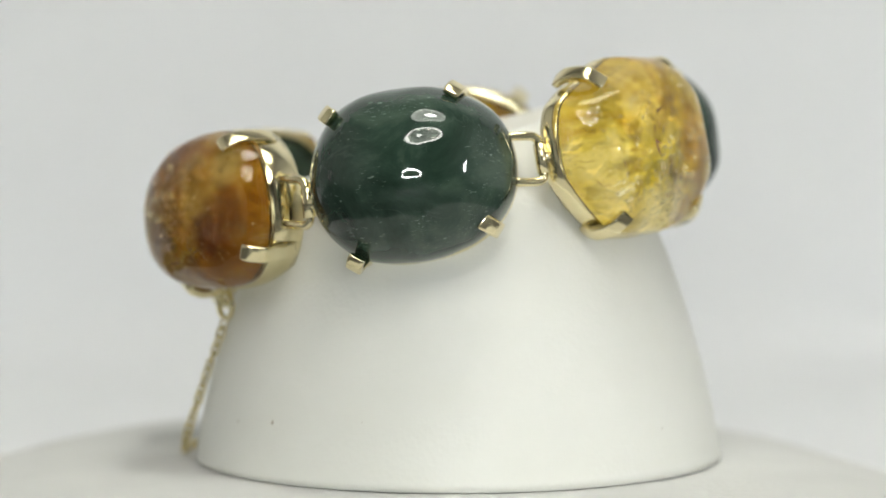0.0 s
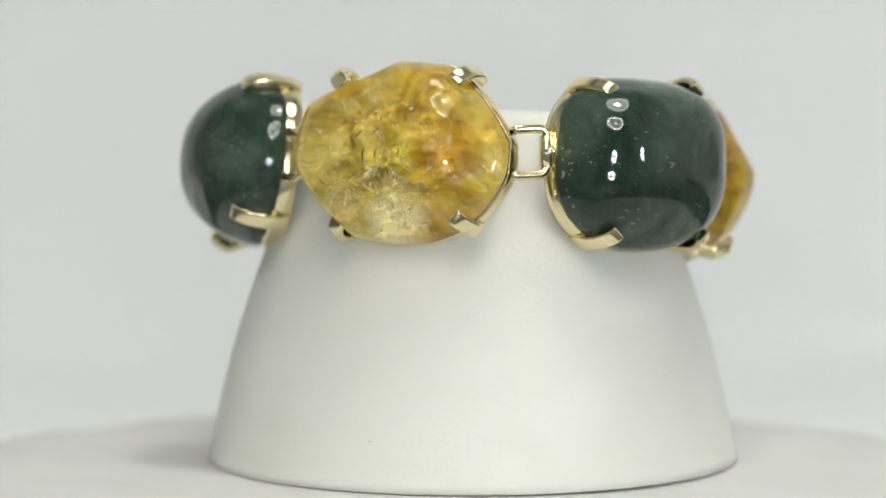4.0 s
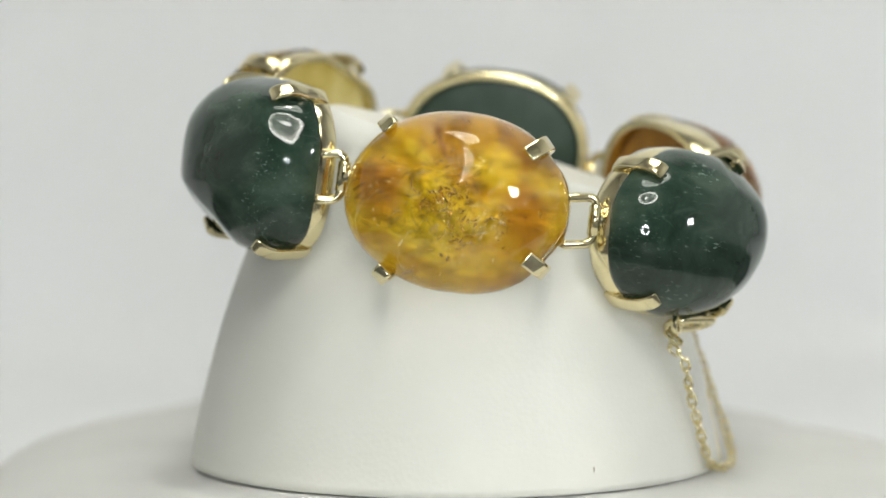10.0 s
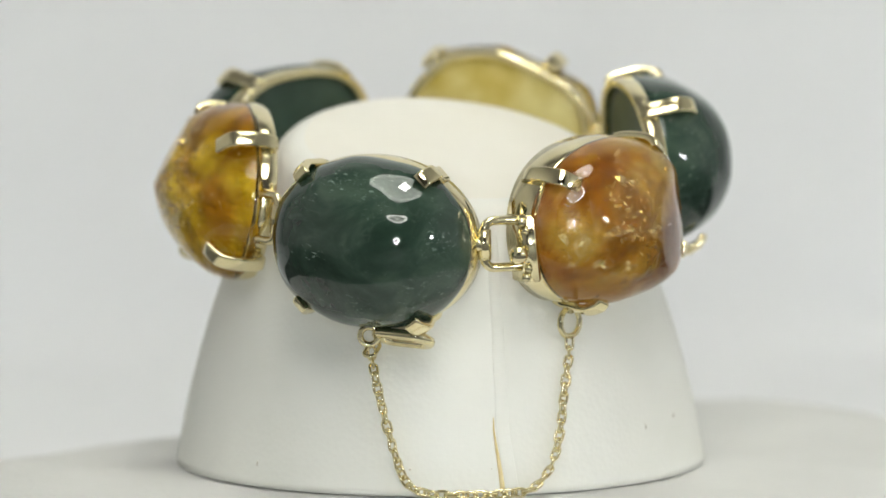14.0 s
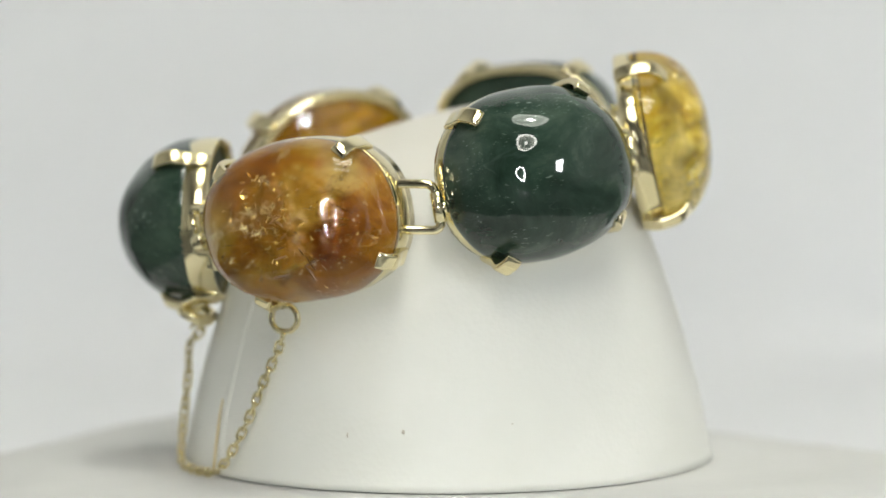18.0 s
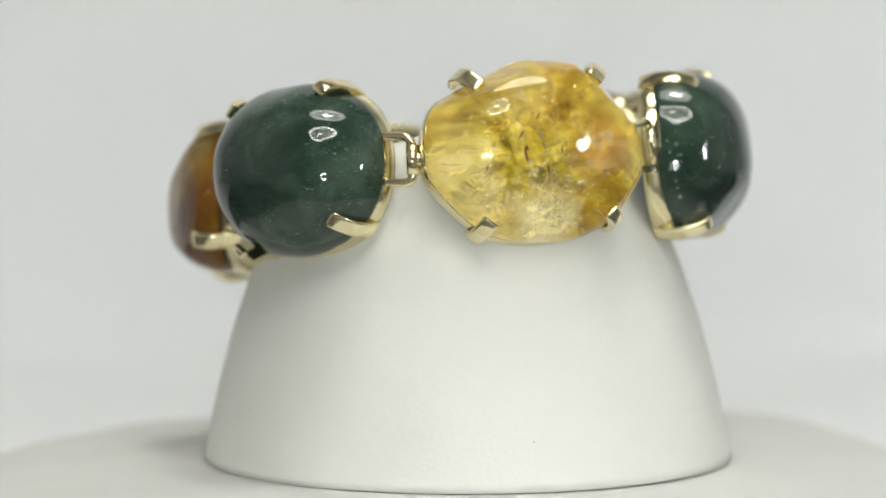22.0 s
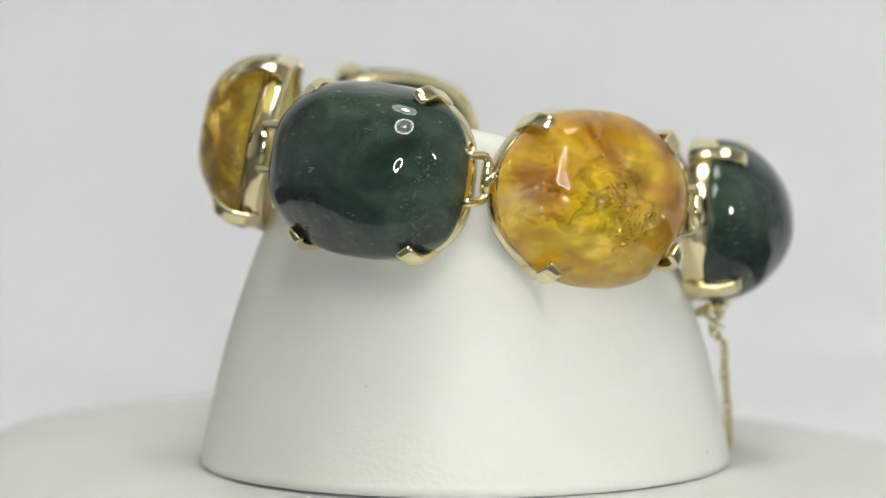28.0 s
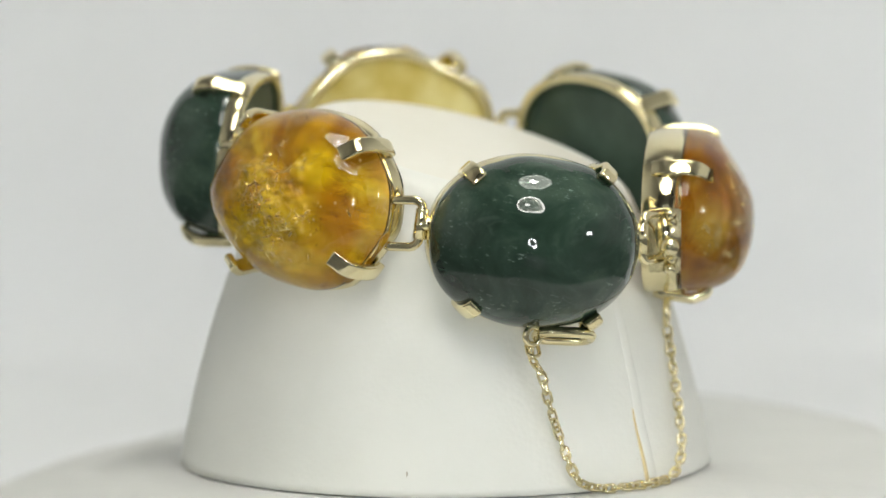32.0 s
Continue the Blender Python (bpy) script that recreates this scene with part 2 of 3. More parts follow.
SPOT = plain("brown_spot", (0.54, 0.49, 0.41), 0.7)
BLACK = plain("black_plastic", (0.02, 0.02, 0.022), 0.4)
LAMP = glow("lamp_diffuser", (1.0, 0.99, 0.93), 28.0)
RING = glow("lens_ring_glow", (0.94, 1.0, 0.99), 440.0)
LED = glow("led_glow", (0.95, 0.98, 1.0), 130.0)
HALO = glow("pendant_glow", (0.98, 0.99, 0.91), 9.0)
FROST = glow("frosted_diffuser", (1.0, 0.99, 0.93), 0.8)
PANEL = glow("pendant_diffuser", (0.98, 0.99, 0.91), 6.0)


# ---- mesh helpers ----
def part(name, bm, mat, parent=None, label="", smooth=True):
    me = bpy.data.meshes.new(name)
    bmesh.ops.recalc_face_normals(bm, faces=bm.faces)
    bm.to_mesh(me)
    bm.free()
    me.materials.append(mat)
    if smooth:
        me.shade_smooth()
    ob = new(name, me)
    ob.parent = parent
    return tagged(ob, label)


def skin(bm, rings, closed=True, wrap=False, cap=False):
    """Quads between rings of points."""
    made = [[bm.verts.new(p) for p in ring] for ring in rings]
    count = len(made[0])
    pairs = list(zip(made, made[1:])) + ([(made[-1], made[0])] if wrap else [])
    for a, b in pairs:
        for i in range(count if closed else count - 1):
            j = (i + 1) % count
            bm.faces.new((a[i], a[j], b[j], b[i]))
    if cap:
        bm.faces.new(made[0])
        bm.faces.new(made[-1])
    return made


def tube(bm, path, radius, sides=10, closed=False, flat=1.0):
    """A wire along a path of points, round or flattened."""
    rings = []
    count = len(path)
    side = None
    for i, p in enumerate(path):
        a = path[(i - 1) % count] if closed or i else path[i]
        b = path[(i + 1) % count] if closed or i < count - 1 else path[i]
        way = (b - a).normalized()
        if side is None:
            side = way.orthogonal().normalized()
        side = (side - way * side.dot(way)).normalized()
        up = way.cross(side)
        rings.append([p + radius * (math.cos(t) * side + flat * math.sin(t) * up) for t in (2 * math.pi * k / sides for k in range(sides))])
    skin(bm, rings, wrap=closed, cap=not closed)
    return bm


def block(bm, m, x, y, z, edge=0.0):
    made = bmesh.ops.create_cube(bm, size=1.0, matrix=m @ Matrix.Diagonal((x, y, z, 1)))
    if edge:
        edges = list({e for v in made["verts"] for e in v.link_edges})
        bmesh.ops.bevel(bm, geom=edges, offset=edge, segments=2, affect="EDGES")
    return bm


def smooth_path(points, steps=24):
    """A path through the points, rounded between them."""
    out = []
    for i in range(len(points) - 1):
        a, b, c, d = points[max(i - 1, 0)], points[i], points[i + 1], points[min(i + 2, len(points) - 1)]
        for k in range(steps):
            t = k / steps
            out.append(0.5 * (2 * b + (c - a) * t + (2 * a - 5 * b + 4 * c - d) * t * t + (3 * b - a - 3 * c + d) * t ** 3))
    return out + [points[-1]]


def thing(name, label, category, group=""):
    return tagged(new(name), label, category, group)


# ---- the display cone ----
BASE = Vector((0.16, 2.06))
HIGH = radians(0.0)


def cone_top(x, y):
    return 40.8 + 0.255 * (x * math.cos(HIGH) + y * math.sin(HIGH))


def cone_wall(z, phi):
    r = 32.7 - 0.159 * z - 0.0043 * z * z
    return BASE.x + r * math.cos(phi), BASE.y + r * math.sin(phi), r


def cone_stand():
    cone = thing("display_cone", "white leather-covered bracelet cone with a slanted top", "display stand")
    bm = bmesh.new()
    count, rows = 144, 40
    rings = []
    rim = []
    for k in range(count):
        phi = 2 * math.pi * k / count
        z = 38.0
        for _ in range(6):
            x, y, r = cone_wall(z, phi)
            z = cone_top(x, y) - 1.5
        rim.append(z)
    for i in range(rows + 1):
        ring = []
        for k in range(count):
            phi = 2 * math.pi * k / count
            z = 0.15 + (rim[k] - 3.0) * i / rows
            x, y, r = cone_wall(z, phi)
            ring.append(Vector((x, y, z)) * MM)
        rings.append(ring)
    for i in range(1, 9):
        t = math.pi / 2 * i / 8
        ring = []
        for k in range(count):
            phi = 2 * math.pi * k / count
            z0 = rim[k] - 2.85
            x, y, r = cone_wall(z0, phi)
            inset = 3.0 * (1 - math.cos(t)) + 1.0 * math.sin(t)
            ring.append(Vector((x - inset * math.cos(phi), y - inset * math.sin(phi), z0 + 3.0 * math.sin(t))) * MM)
        rings.append(ring)
    edge = rings[48]
    mean = sum(edge, Vector()) / count
    rings += [[mean + (p - mean) * k + Vector((0, 0, 0.5 * MM * (1 - k * k))) for p in edge] for k in (0.96, 0.85, 0.65, 0.4, 0.2, 0.03)]
    rings.insert(0, [Vector((p.x - 0.0006 * math.cos(2 * math.pi * k / count), p.y - 0.0006 * math.sin(2 * math.pi * k / count), 0.0)) for k, p in enumerate(rings[0])])
    split = rings.index(edge)
    made = skin(bm, rings[:split + 1])
    bm.faces.new(made[0])
    part("leather_cover", bm, LEATHER, cone)
    bm = bmesh.new()
    made = skin(bm, rings[split:])
    bm.faces.new(made[-1])
    part("leather_top", bm, LEATHER_TOP, cone, "slanted leather top of the cone, coloured as warmly lit")
    return cone


cone = cone_stand()


# ---- the bracelet ----
bracelet = thing("bracelet", "gold bracelet of green and amber cabochons round a white cone", "bracelet")


def seat_frame(x, y, z, azimuth, tilt, roll):
    """A frame at a setting: x along the bracelet, y up, z outward."""
    a, t = radians(azimuth), radians(tilt)
    out = Vector((math.cos(a) * math.cos(t), math.sin(a) * math.cos(t), math.sin(t)))
    side = Vector((-math.sin(a), math.cos(a), 0))
    up = out.cross(side)
    m = Matrix((side, up, out)).transposed().to_4x4()
    return Matrix.Translation(Vector((x, y, z)) * MM) @ m @ pose(0, 0, 0, 0, 0, roll)


def outline(phi, left, right, top, bottom, square):
    """Radius of the girdle in a direction."""
    c, s = math.cos(phi), math.sin(phi)
    a = right if c > 0 else left
    b = top if s > 0 else bottom
    return 1.0 / (abs(c / a) ** square + abs(s / b) ** square) ** (1 / square)


# How far, in mm, a stone sits down over its bezel.
SUNK = {1: 0.9, 3: 0.9, 4: 1.1}


def gem_point(phi, u, sizes, peak, dome, cuts, seed, lean, deep=0.0):
    """A point on a tumbled cabochon, or below its polished face by a share of its size."""
    back = -1.7 - SUNK.get(seed, 0.0)
    shift = Vector((seed * 3.1, seed * 1.7, seed))
    r = outline(phi, *sizes) * max(0.0, 1 - u ** dome) ** (1 / dome)
    p = Vector((r * math.cos(phi) + lean[0] * u * u, r * math.sin(phi) + lean[1] * u * u, back + (peak - back) * u))
    for nx, ny, nz, d, hard in cuts:
        over = nx * p.x + ny * p.y + nz * p.z - d
        if over > 0:
            p -= Vector((nx, ny, nz)) * over * hard
    p *= 1 + 0.030 * noise.noise(p * 0.15 + shift) + 0.006 * noise.noise(p * 0.4 + shift)
    if deep:
        p *= 1 - 0.012 - deep * min(1.0, 1.6 * u) * (1.0 + 0.35 * noise.noise(p * 0.22 + shift) + 0.08 * noise.noise(p * 0.7 - shift))
    return p


def gem(sizes, peak, dome, cuts, seed, lean, deep=0.0):
    """A tumbled cabochon: flat back, steep sides and a domed face, worn flat by a few cuts."""
    bm = bmesh.new()
    count, rows, back = 96, 40, -1.7 - SUNK.get(seed, 0.0)
    rings = []
    for i in range(rows):
        u = math.sin(math.pi / 2 * i / rows) ** 0.9
        rings.append([gem_point(2 * math.pi * k / count, u, sizes, peak, dome, cuts, seed, lean, deep) * MM for k in range(count)])
    tip = sum(rings[-1], Vector()) / count + Vector((0, 0, 0.02 * MM))
    rings.append([tip + (p - tip) * 0.02 for p in rings[-1]])
    under = [Vector((p.x * 0.975, p.y * 0.975, (back - 0.6) * MM)) for p in rings[0]]
    rings.insert(0, under)
    rings.insert(0, [Vector((p.x * 0.90, p.y * 0.90, (back - 1.3) * MM)) for p in under])
    rings.insert(0, [Vector((p.x * 0.05, p.y * 0.05, (back - 1.5) * MM)) for p in under])
    skin(bm, rings, cap=True)
    return bm


def bezel_ring(m, sizes, cuts, tall, sunk):
    bm = bmesh.new()
    count = 72
    rings = []
    for grow, z in ((0.975, -tall), (0.995, 0.15 - tall), (1.005, -3.2 - sunk * 0.7), (0.99, -1.5 - sunk), (0.97, -1.2 - sunk), (0.945, -1.4 - sunk), (0.90, 0.2 - tall), (0.91, -tall)):
        ring = []
        for k in range(count):
            phi = 2 * math.pi * k / count
            r = outline(phi, *sizes)
            p = Vector((r * math.cos(phi), r * math.sin(phi), -1.5))
            for nx, ny, nz, d, hard in cuts:
                over = nx * p.x + ny * p.y + nz * p.z - d
                if over > 0:
                    p -= Vector((nx, ny, 0)) * over * hard
            ring.append(Vector((p.x * grow, p.y * grow, z)) * MM)
        rings.append(ring)
    skin(bm, rings, wrap=True)
    bmesh.ops.transform(bm, matrix=m, verts=bm.verts)
    return bm


def prong_strip(m, x, y, sizes, tall):
    """A flat claw that rises from the bezel and bends over the stone."""
    phi = math.atan2(y, x)
    r = outline(phi, *sizes)
    out, along = Vector((math.cos(phi), math.sin(phi), 0)), Vector((-math.sin(phi), math.cos(phi), 0))
    tip = Vector((x, y, 0)).length
    line = [(r * 0.985, 0.2 - tall), (r * 1.02, 1.2 - tall), (r * 1.035, -2.0), (max(r * 1.02, tip + 0.8), -0.3), (max(r * 0.98, tip + 0.5), 0.8), (tip + 0.1, 1.55), (tip - 0.6, 1.9)]
    fine = smooth_path([Vector((d, z, 0)) for d, z in line], 4)
    line = [(p.x, p.y) for p in fine]
    bm = bmesh.new()
    rings = []
    for i, (d, z) in enumerate(line):
        a, b = line[max(i - 1, 0)], line[min(i + 1, len(line) - 1)]
        way = (out * (b[0] - a[0]) + Vector((0, 0, b[1] - a[1]))).normalized()
        nrm = along.cross(way)
        if nrm.dot(out) + nrm.z < 0:
            nrm = -nrm
        half, thick = 1.0 - (0.16 if i == len(line) - 1 else 0.0), 0.48 - (0.14 if i == len(line) - 1 else 0.0)
        p = out * d + Vector((0, 0, z))
        ring = []
        for k in range(12):
            t = 2 * math.pi * (k + 0.5) / 12
            c, q = math.cos(t), math.sin(t)
            ring.append((p + along * half * math.copysign(abs(c) ** 0.32, c) + nrm * thick * math.copysign(abs(q) ** 0.32, q)) * MM)
        rings.append(ring)
    skin(bm, rings, cap=True)
    bmesh.ops.transform(bm, matrix=m, verts=bm.verts)
    return bm


def flakes(shape, deep, amount, spot, seed, big, thin):
    """Fractures or needles under the polished face: small thin plates that lie along a few cracks."""
    rng = random.Random(seed)
    bm = bmesh.new()

    def somewhere():
        u = math.sin(math.pi / 2 * rng.uniform(0.08, 0.98))
        return gem_point(rng.uniform(0, 2 * math.pi), u, *shape, deep * rng.uniform(0.15, 0.9))

    cracks = []
    for _ in range(13):
        way = Vector((rng.gauss(0, 1), rng.gauss(0, 1), rng.gauss(0, 0.5))).normalized()
        cracks.append((somewhere(), way, rng.uniform(1.5, 4.5)))
    tries = 0
    while amount and tries < 40000:
        tries += 1
        p = somewhere()
        near = [way for c, way, far in cracks if abs(way.dot(p - c)) < 0.28 and (p - c).length < far]
        cloud = (Vector((p.x, p.y)) - Vector(spot[:2])).length < spot[2] * rng.random() ** 0.5
        if not near and not cloud and rng.random() > 0.05:
            continue
        amount -= 1
        size = big * (1.6 * rng.random() ** 4 + 0.12)
        turn = Euler((rng.uniform(-1.0, 1.0), rng.uniform(-1.0, 1.0), rng.uniform(0, 6.3))).to_quaternion()
        if near and rng.random() < 0.7:
            turn = near[0].to_track_quat("Z", "Y") @ Euler((rng.uniform(-0.4, 0.4), rng.uniform(-0.4, 0.4), rng.uniform(0, 6.3))).to_quaternion()
        spin = Matrix.LocRotScale(p * MM, turn, None)
        n = rng.randint(4, 6)
        face = []
        for k in range(n):
            a = 2 * math.pi * (k + rng.uniform(-0.3, 0.3)) / n
            face.append(bm.verts.new(spin @ (Vector((math.cos(a), thin * math.sin(a), 0.1 * rng.uniform(-1, 1))) * size * MM)))
        bm.faces.new(face)
    return bm


def veils(shape, deep, amount, spot, seed):
    """Curved sheets that dive from just under the polished face to the core."""
    rng = random.Random(seed)
    bm = bmesh.new()
    for _ in range(amount):
        phi0, far = rng.uniform(0, 2 * math.pi), 0.9 * rng.random() ** 0.5
        x0, y0 = far * math.cos(phi0), far * math.sin(phi0)
        if spot and rng.random() < 0.4:
            x0, y0 = spot[0] / 12 + rng.gauss(0, 0.2), spot[1] / 10 + rng.gauss(0, 0.12)
        turn, long, wide, bend = rng.uniform(0, 6.3), rng.uniform(0.12, 0.36), rng.uniform(0.02, 0.06), rng.uniform(-1.5, 1.5)
        rings = []
        for i in range(13):
            a = i / 6 - 1
            ring = []
            for k in range(5):
                b = k / 2 - 1 + bend * a * a + 0.35 * noise.noise(Vector((a * 2.5, seed, phi0)))
                x = x0 + long * a * math.cos(turn) - wide * b * math.sin(turn)
                y = y0 + long * a * math.sin(turn) + wide * b * math.cos(turn)
                u = max(0.1, 1 - min(1.0, math.hypot(x, y)) ** shape[2]) ** (1 / shape[2])
                ring.append(gem_point(math.atan2(y, x), u, *shape, deep * (0.12 + 0.2 * k)) * MM)
            rings.append(ring)
        skin(bm, rings, closed=False)
    return bm


def worn_chips(shape, bearings, heights, amount):
    """Small ragged pale chips in the polish, on the face of a stone between two bearings."""
    rng = random.Random(17)
    bm = bmesh.new()
    for _ in range(amount):
        phi, u = radians(rng.uniform(*bearings)), rng.uniform(*heights)
        size = rng.uniform(0.010, 0.030) * (0.4 + rng.random() ** 2)
        n = rng.randint(4, 6)
        turn = rng.uniform(0, 6.3)
        face = []
        for k in range(n):
            a = turn + 2 * math.pi * k / n
            reach = size * rng.uniform(0.5, 1.1)
            face.append(bm.verts.new(gem_point(phi + reach * math.cos(a), u + 1.3 * reach * math.sin(a), *shape) * 1.003 * MM))
        bm.faces.new(face)
    return bm


def stone_back(sizes, tall):
    """The sawn flat underside, open inside the bezel."""
    bm = bmesh.new()
    skin(bm, [[Vector((outline(a, *sizes) * k * math.cos(a), outline(a, *sizes) * k * math.sin(a), z)) * MM for a in (2 * math.pi * i / 64 for i in range(64))]
              for k, z in ((0.90, 2.3 - tall), (0.925, 1.5 - tall), (0.91, 1.0 - tall), (0.80, 0.85 - tall), (0.4, 0.7 - tall), (0.02, 0.66 - tall))], cap=True)
    return bm


SEATS = []


def setting(at, sizes, peak, dome, cuts, prongs, mat, label, seed, lean=(0, 0), cloudy=0, spot=(0, 0, 3), deep=0.5, tall=4.9, chips=None):
    m = seat_frame(*at)
    SEATS.append((m, sizes))
    seat = part("stone_setting", bezel_ring(m, sizes, cuts, tall, SUNK.get(seed, 0.0)), GOLD, bracelet, "polished yellow gold bezel with four claws")
    stone = part("stone", gem(sizes, peak, dome, cuts, seed, lean), SKINS.get(mat, mat), seat, label)
    stone.matrix_basis = m
    stone.visible_shadow = not cloudy  # the clear layer lets light in, as a pane does
    part("stone_back", stone_back(sizes, min(tall, 4.9)), BACKS[mat], seat, "flat unpolished back of the stone").matrix_basis = m
    if chips:
        part("chips", worn_chips((sizes, peak, dome, cuts, seed, lean), *chips), CHIP, seat, "small pale chips at the stone's edge", smooth=False).matrix_basis = m
    for x, y in prongs:
        part("prong", prong_strip(m, x, y, sizes, min(tall, 4.9)), GOLD, seat)
    if cloudy:
        shape = (sizes, peak, dome, cuts, seed, lean)
        part("cloudy_core", gem(*shape, deep), mat, seat, "cloudy tinted heart of the stone, with inner light painted in").matrix_basis = m
        part("inclusions", flakes(shape, deep, cloudy, spot, seed, 0.36, 0.4), PALE_FLAKE if mat == CITRINE else FLAKE, seat, "glittering fractures inside the stone", smooth=False).matrix_basis = m
        part("veils", veils(shape, deep, 3 + cloudy // 100, spot, seed + 3), VEIL, seat, "pale torn veils inside the stone").matrix_basis = m
        part("streaks", veils(shape, deep, 3 + cloudy // 100, None, seed + 5), STREAK, seat, "brown streaks inside the stone").matrix_basis = m
        part("needles", flakes(shape, deep, cloudy // 12, (-spot[0], -spot[1], spot[2]), seed + 9, 0.8, 0.16), NEEDLE, seat, "dark needles inside the stone", smooth=False).matrix_basis = m
    return m


setting((-5.74, -25.42, 37.19, -95.9, 7.7, 9), (11.6, 12.8, 10.2, 10.4, 2.25), 7.9, 2.05, [(0.30, -0.72, 0.62, 8.6, 0.4)],
        [(-7.9, 7.9), (7.0, 8.6), (8.6, -7.2), (-7.1, -9.4)], GREEN, "dark green polished oval cabochon", 1)
setting((21.7, -13.2, 39.7, -38.6, 10.8, 2), (13.5, 13.4, 10.9, 10.8, 2.25), 6.1, 2.35,
        [(-0.40, 0.88, 0.25, 9.7, 0.8), (0.74, 0.62, 0.25, 10.3, 0.75), (-0.71, -0.66, 0.25, 10.8, 0.7), (0.78, -0.58, 0.25, 11.6, 0.6), (0.10, -0.60, 0.79, 7.1, 0.7), (0.63, 0.0, 0.78, 8.6, 0.8), (-0.66, 0.30, 0.69, 9.6, 0.5)],
        [(-7.2, 8.0), (7.5, 8.3), (-7.0, -8.4), (8.1, -8.1)], CITRINE, "clear yellow citrine pebble with bright fractures", 2, (-1.0, 0.8), 1000, (0.0, -6.0, 4.5), tall=4.1)
setting((24.07, 16.63, 37.84, 27.0, 6.2, -5), (12.8, 12.2, 10.2, 10.4, 2.6), 7.2, 2.3,
        [(-0.22, -0.72, 0.66, 7.8, 0.6), (0.80, 0.45, 0.40, 10.7, 0.6), (0.82, -0.42, 0.38, 10.9, 0.6)],
        [(-7.7, 8.2), (7.0, 9.2), (-7.4, -8.8), (7.6, -8.9)], GREEN, "dark green polished squarish cabochon", 3, (-1.0, 0.3), chips=((168, 206), (0.08, 0.26), 16))
setting((-0.14, 30.61, 34.13, 85.8, 6.7, -8), (13.3, 12.8, 10.8, 10.4, 2.1), 7.2, 1.85,
        [(0.62, 0.66, 0.42, 9.8, 0.75), (0.74, -0.53, 0.40, 9.4, 0.75), (-0.55, 0.35, 0.76, 8.6, 0.5), (-0.18, 0.35, 0.92, 6.8, 0.75)],
        [(-9.2, 7.8), (7.7, 6.9), (-7.4, -9.2), (9.2, -5.5)], HONEY, "clear golden citrine pebble with bright fractures", 4, (-3.0, 0.5), 900, (2.5, -3.0, 4.5))
setting((-27.02, 19.85, 29.56, 139.1, -2.5, -4), (12.3, 12.8, 10.0, 10.1, 2.05), 8.0, 1.9, [(0.30, 0.72, 0.62, 8.6, 0.5)],
        [(-7.8, 7.6), (7.6, 8.4), (-7.2, -7.7), (7.3, -8.6)], GREEN, "dark green polished oval cabochon over the safety chain", 5, (1.5, 0))
setting((-29.4, -9.6, 31.3, -149.0, -0.9, 8), (12.4, 12.5, 9.9, 9.4, 2.3), 7.0, 2.2, [(0.45, 0.0, 0.89, 6.5, 0.75), (0.10, 0.55, 0.83, 6.9, 0.6)],
        [(-8.0, 6.3), (7.6, 7.8), (-5.2, -8.6), (10.9, -5.4)], COGNAC, "brown-orange citrine cabochon with rusty clouds", 6, (-0.6, -1.2), 900, (-2.0, 3.0, 4.0), 0.34, 5.9)


# ---- links between the settings ----
def connector(a, b, level):
    """A wire loop from the right end of one setting to a hinge bar on the next."""
    (ma, sa), (mb, sb) = a, b
    p = ma @ (Vector((sa[1] * 0.99, 0.0, -3.2)) * MM)
    q = mb @ (Vector((-sb[0] * 1.02 - 0.5, 0.0, -3.4)) * MM)
    up_a, up_b = ma.to_3x3() @ Vector((0, 1, 0)), mb.to_3x3() @ Vector((0, 1, 0))
    up = (up_a + up_b).normalized()
    p, q = p + up * (level * MM - p.z) / up.z, q + up * (level * MM - q.z) / up.z
    half = 2.75 * MM
    way = q - p
    path = []
    corner = 1.1 * MM
    step = way.normalized()
    for s in (1, -1):
        seg = [p - step * 0.4 * MM + up * s * half * 0.92, p + up * s * half, q - step * corner + up * s * half]
        for k in range(1, 5):
            t = math.pi / 2 * k / 4
            seg.append(q - step * corner * (1 - math.sin(t)) + up * s * (half - corner * (1 - math.cos(t))))
        path += seg if s == 1 else seg[::-1]
    link = part("wire_link", tube(bmesh.new(), path, 0.55 * MM, 10), GOLD, bracelet, "rounded rectangular gold wire link")
    inner = mb @ (Vector((-sb[0] * 0.95, 0.0, -3.4)) * MM)
    inner += up * (level * MM - inner.z) / up.z
    bm = tube(bmesh.new(), [q - up * 1.75 * MM, q + up * 1.75 * MM], 0.78 * MM, 14)
    tube(bm, [q, inner], 0.9 * MM, 10)
    part("hinge_tube", bm, GOLD, link)
    return link


for i, level in ((0, 38.7), (1, 39.7), (2, 36.9), (3, 31.8), (5, 33.4)):
    connector(SEATS[i], SEATS[(i + 1) % 6], level)


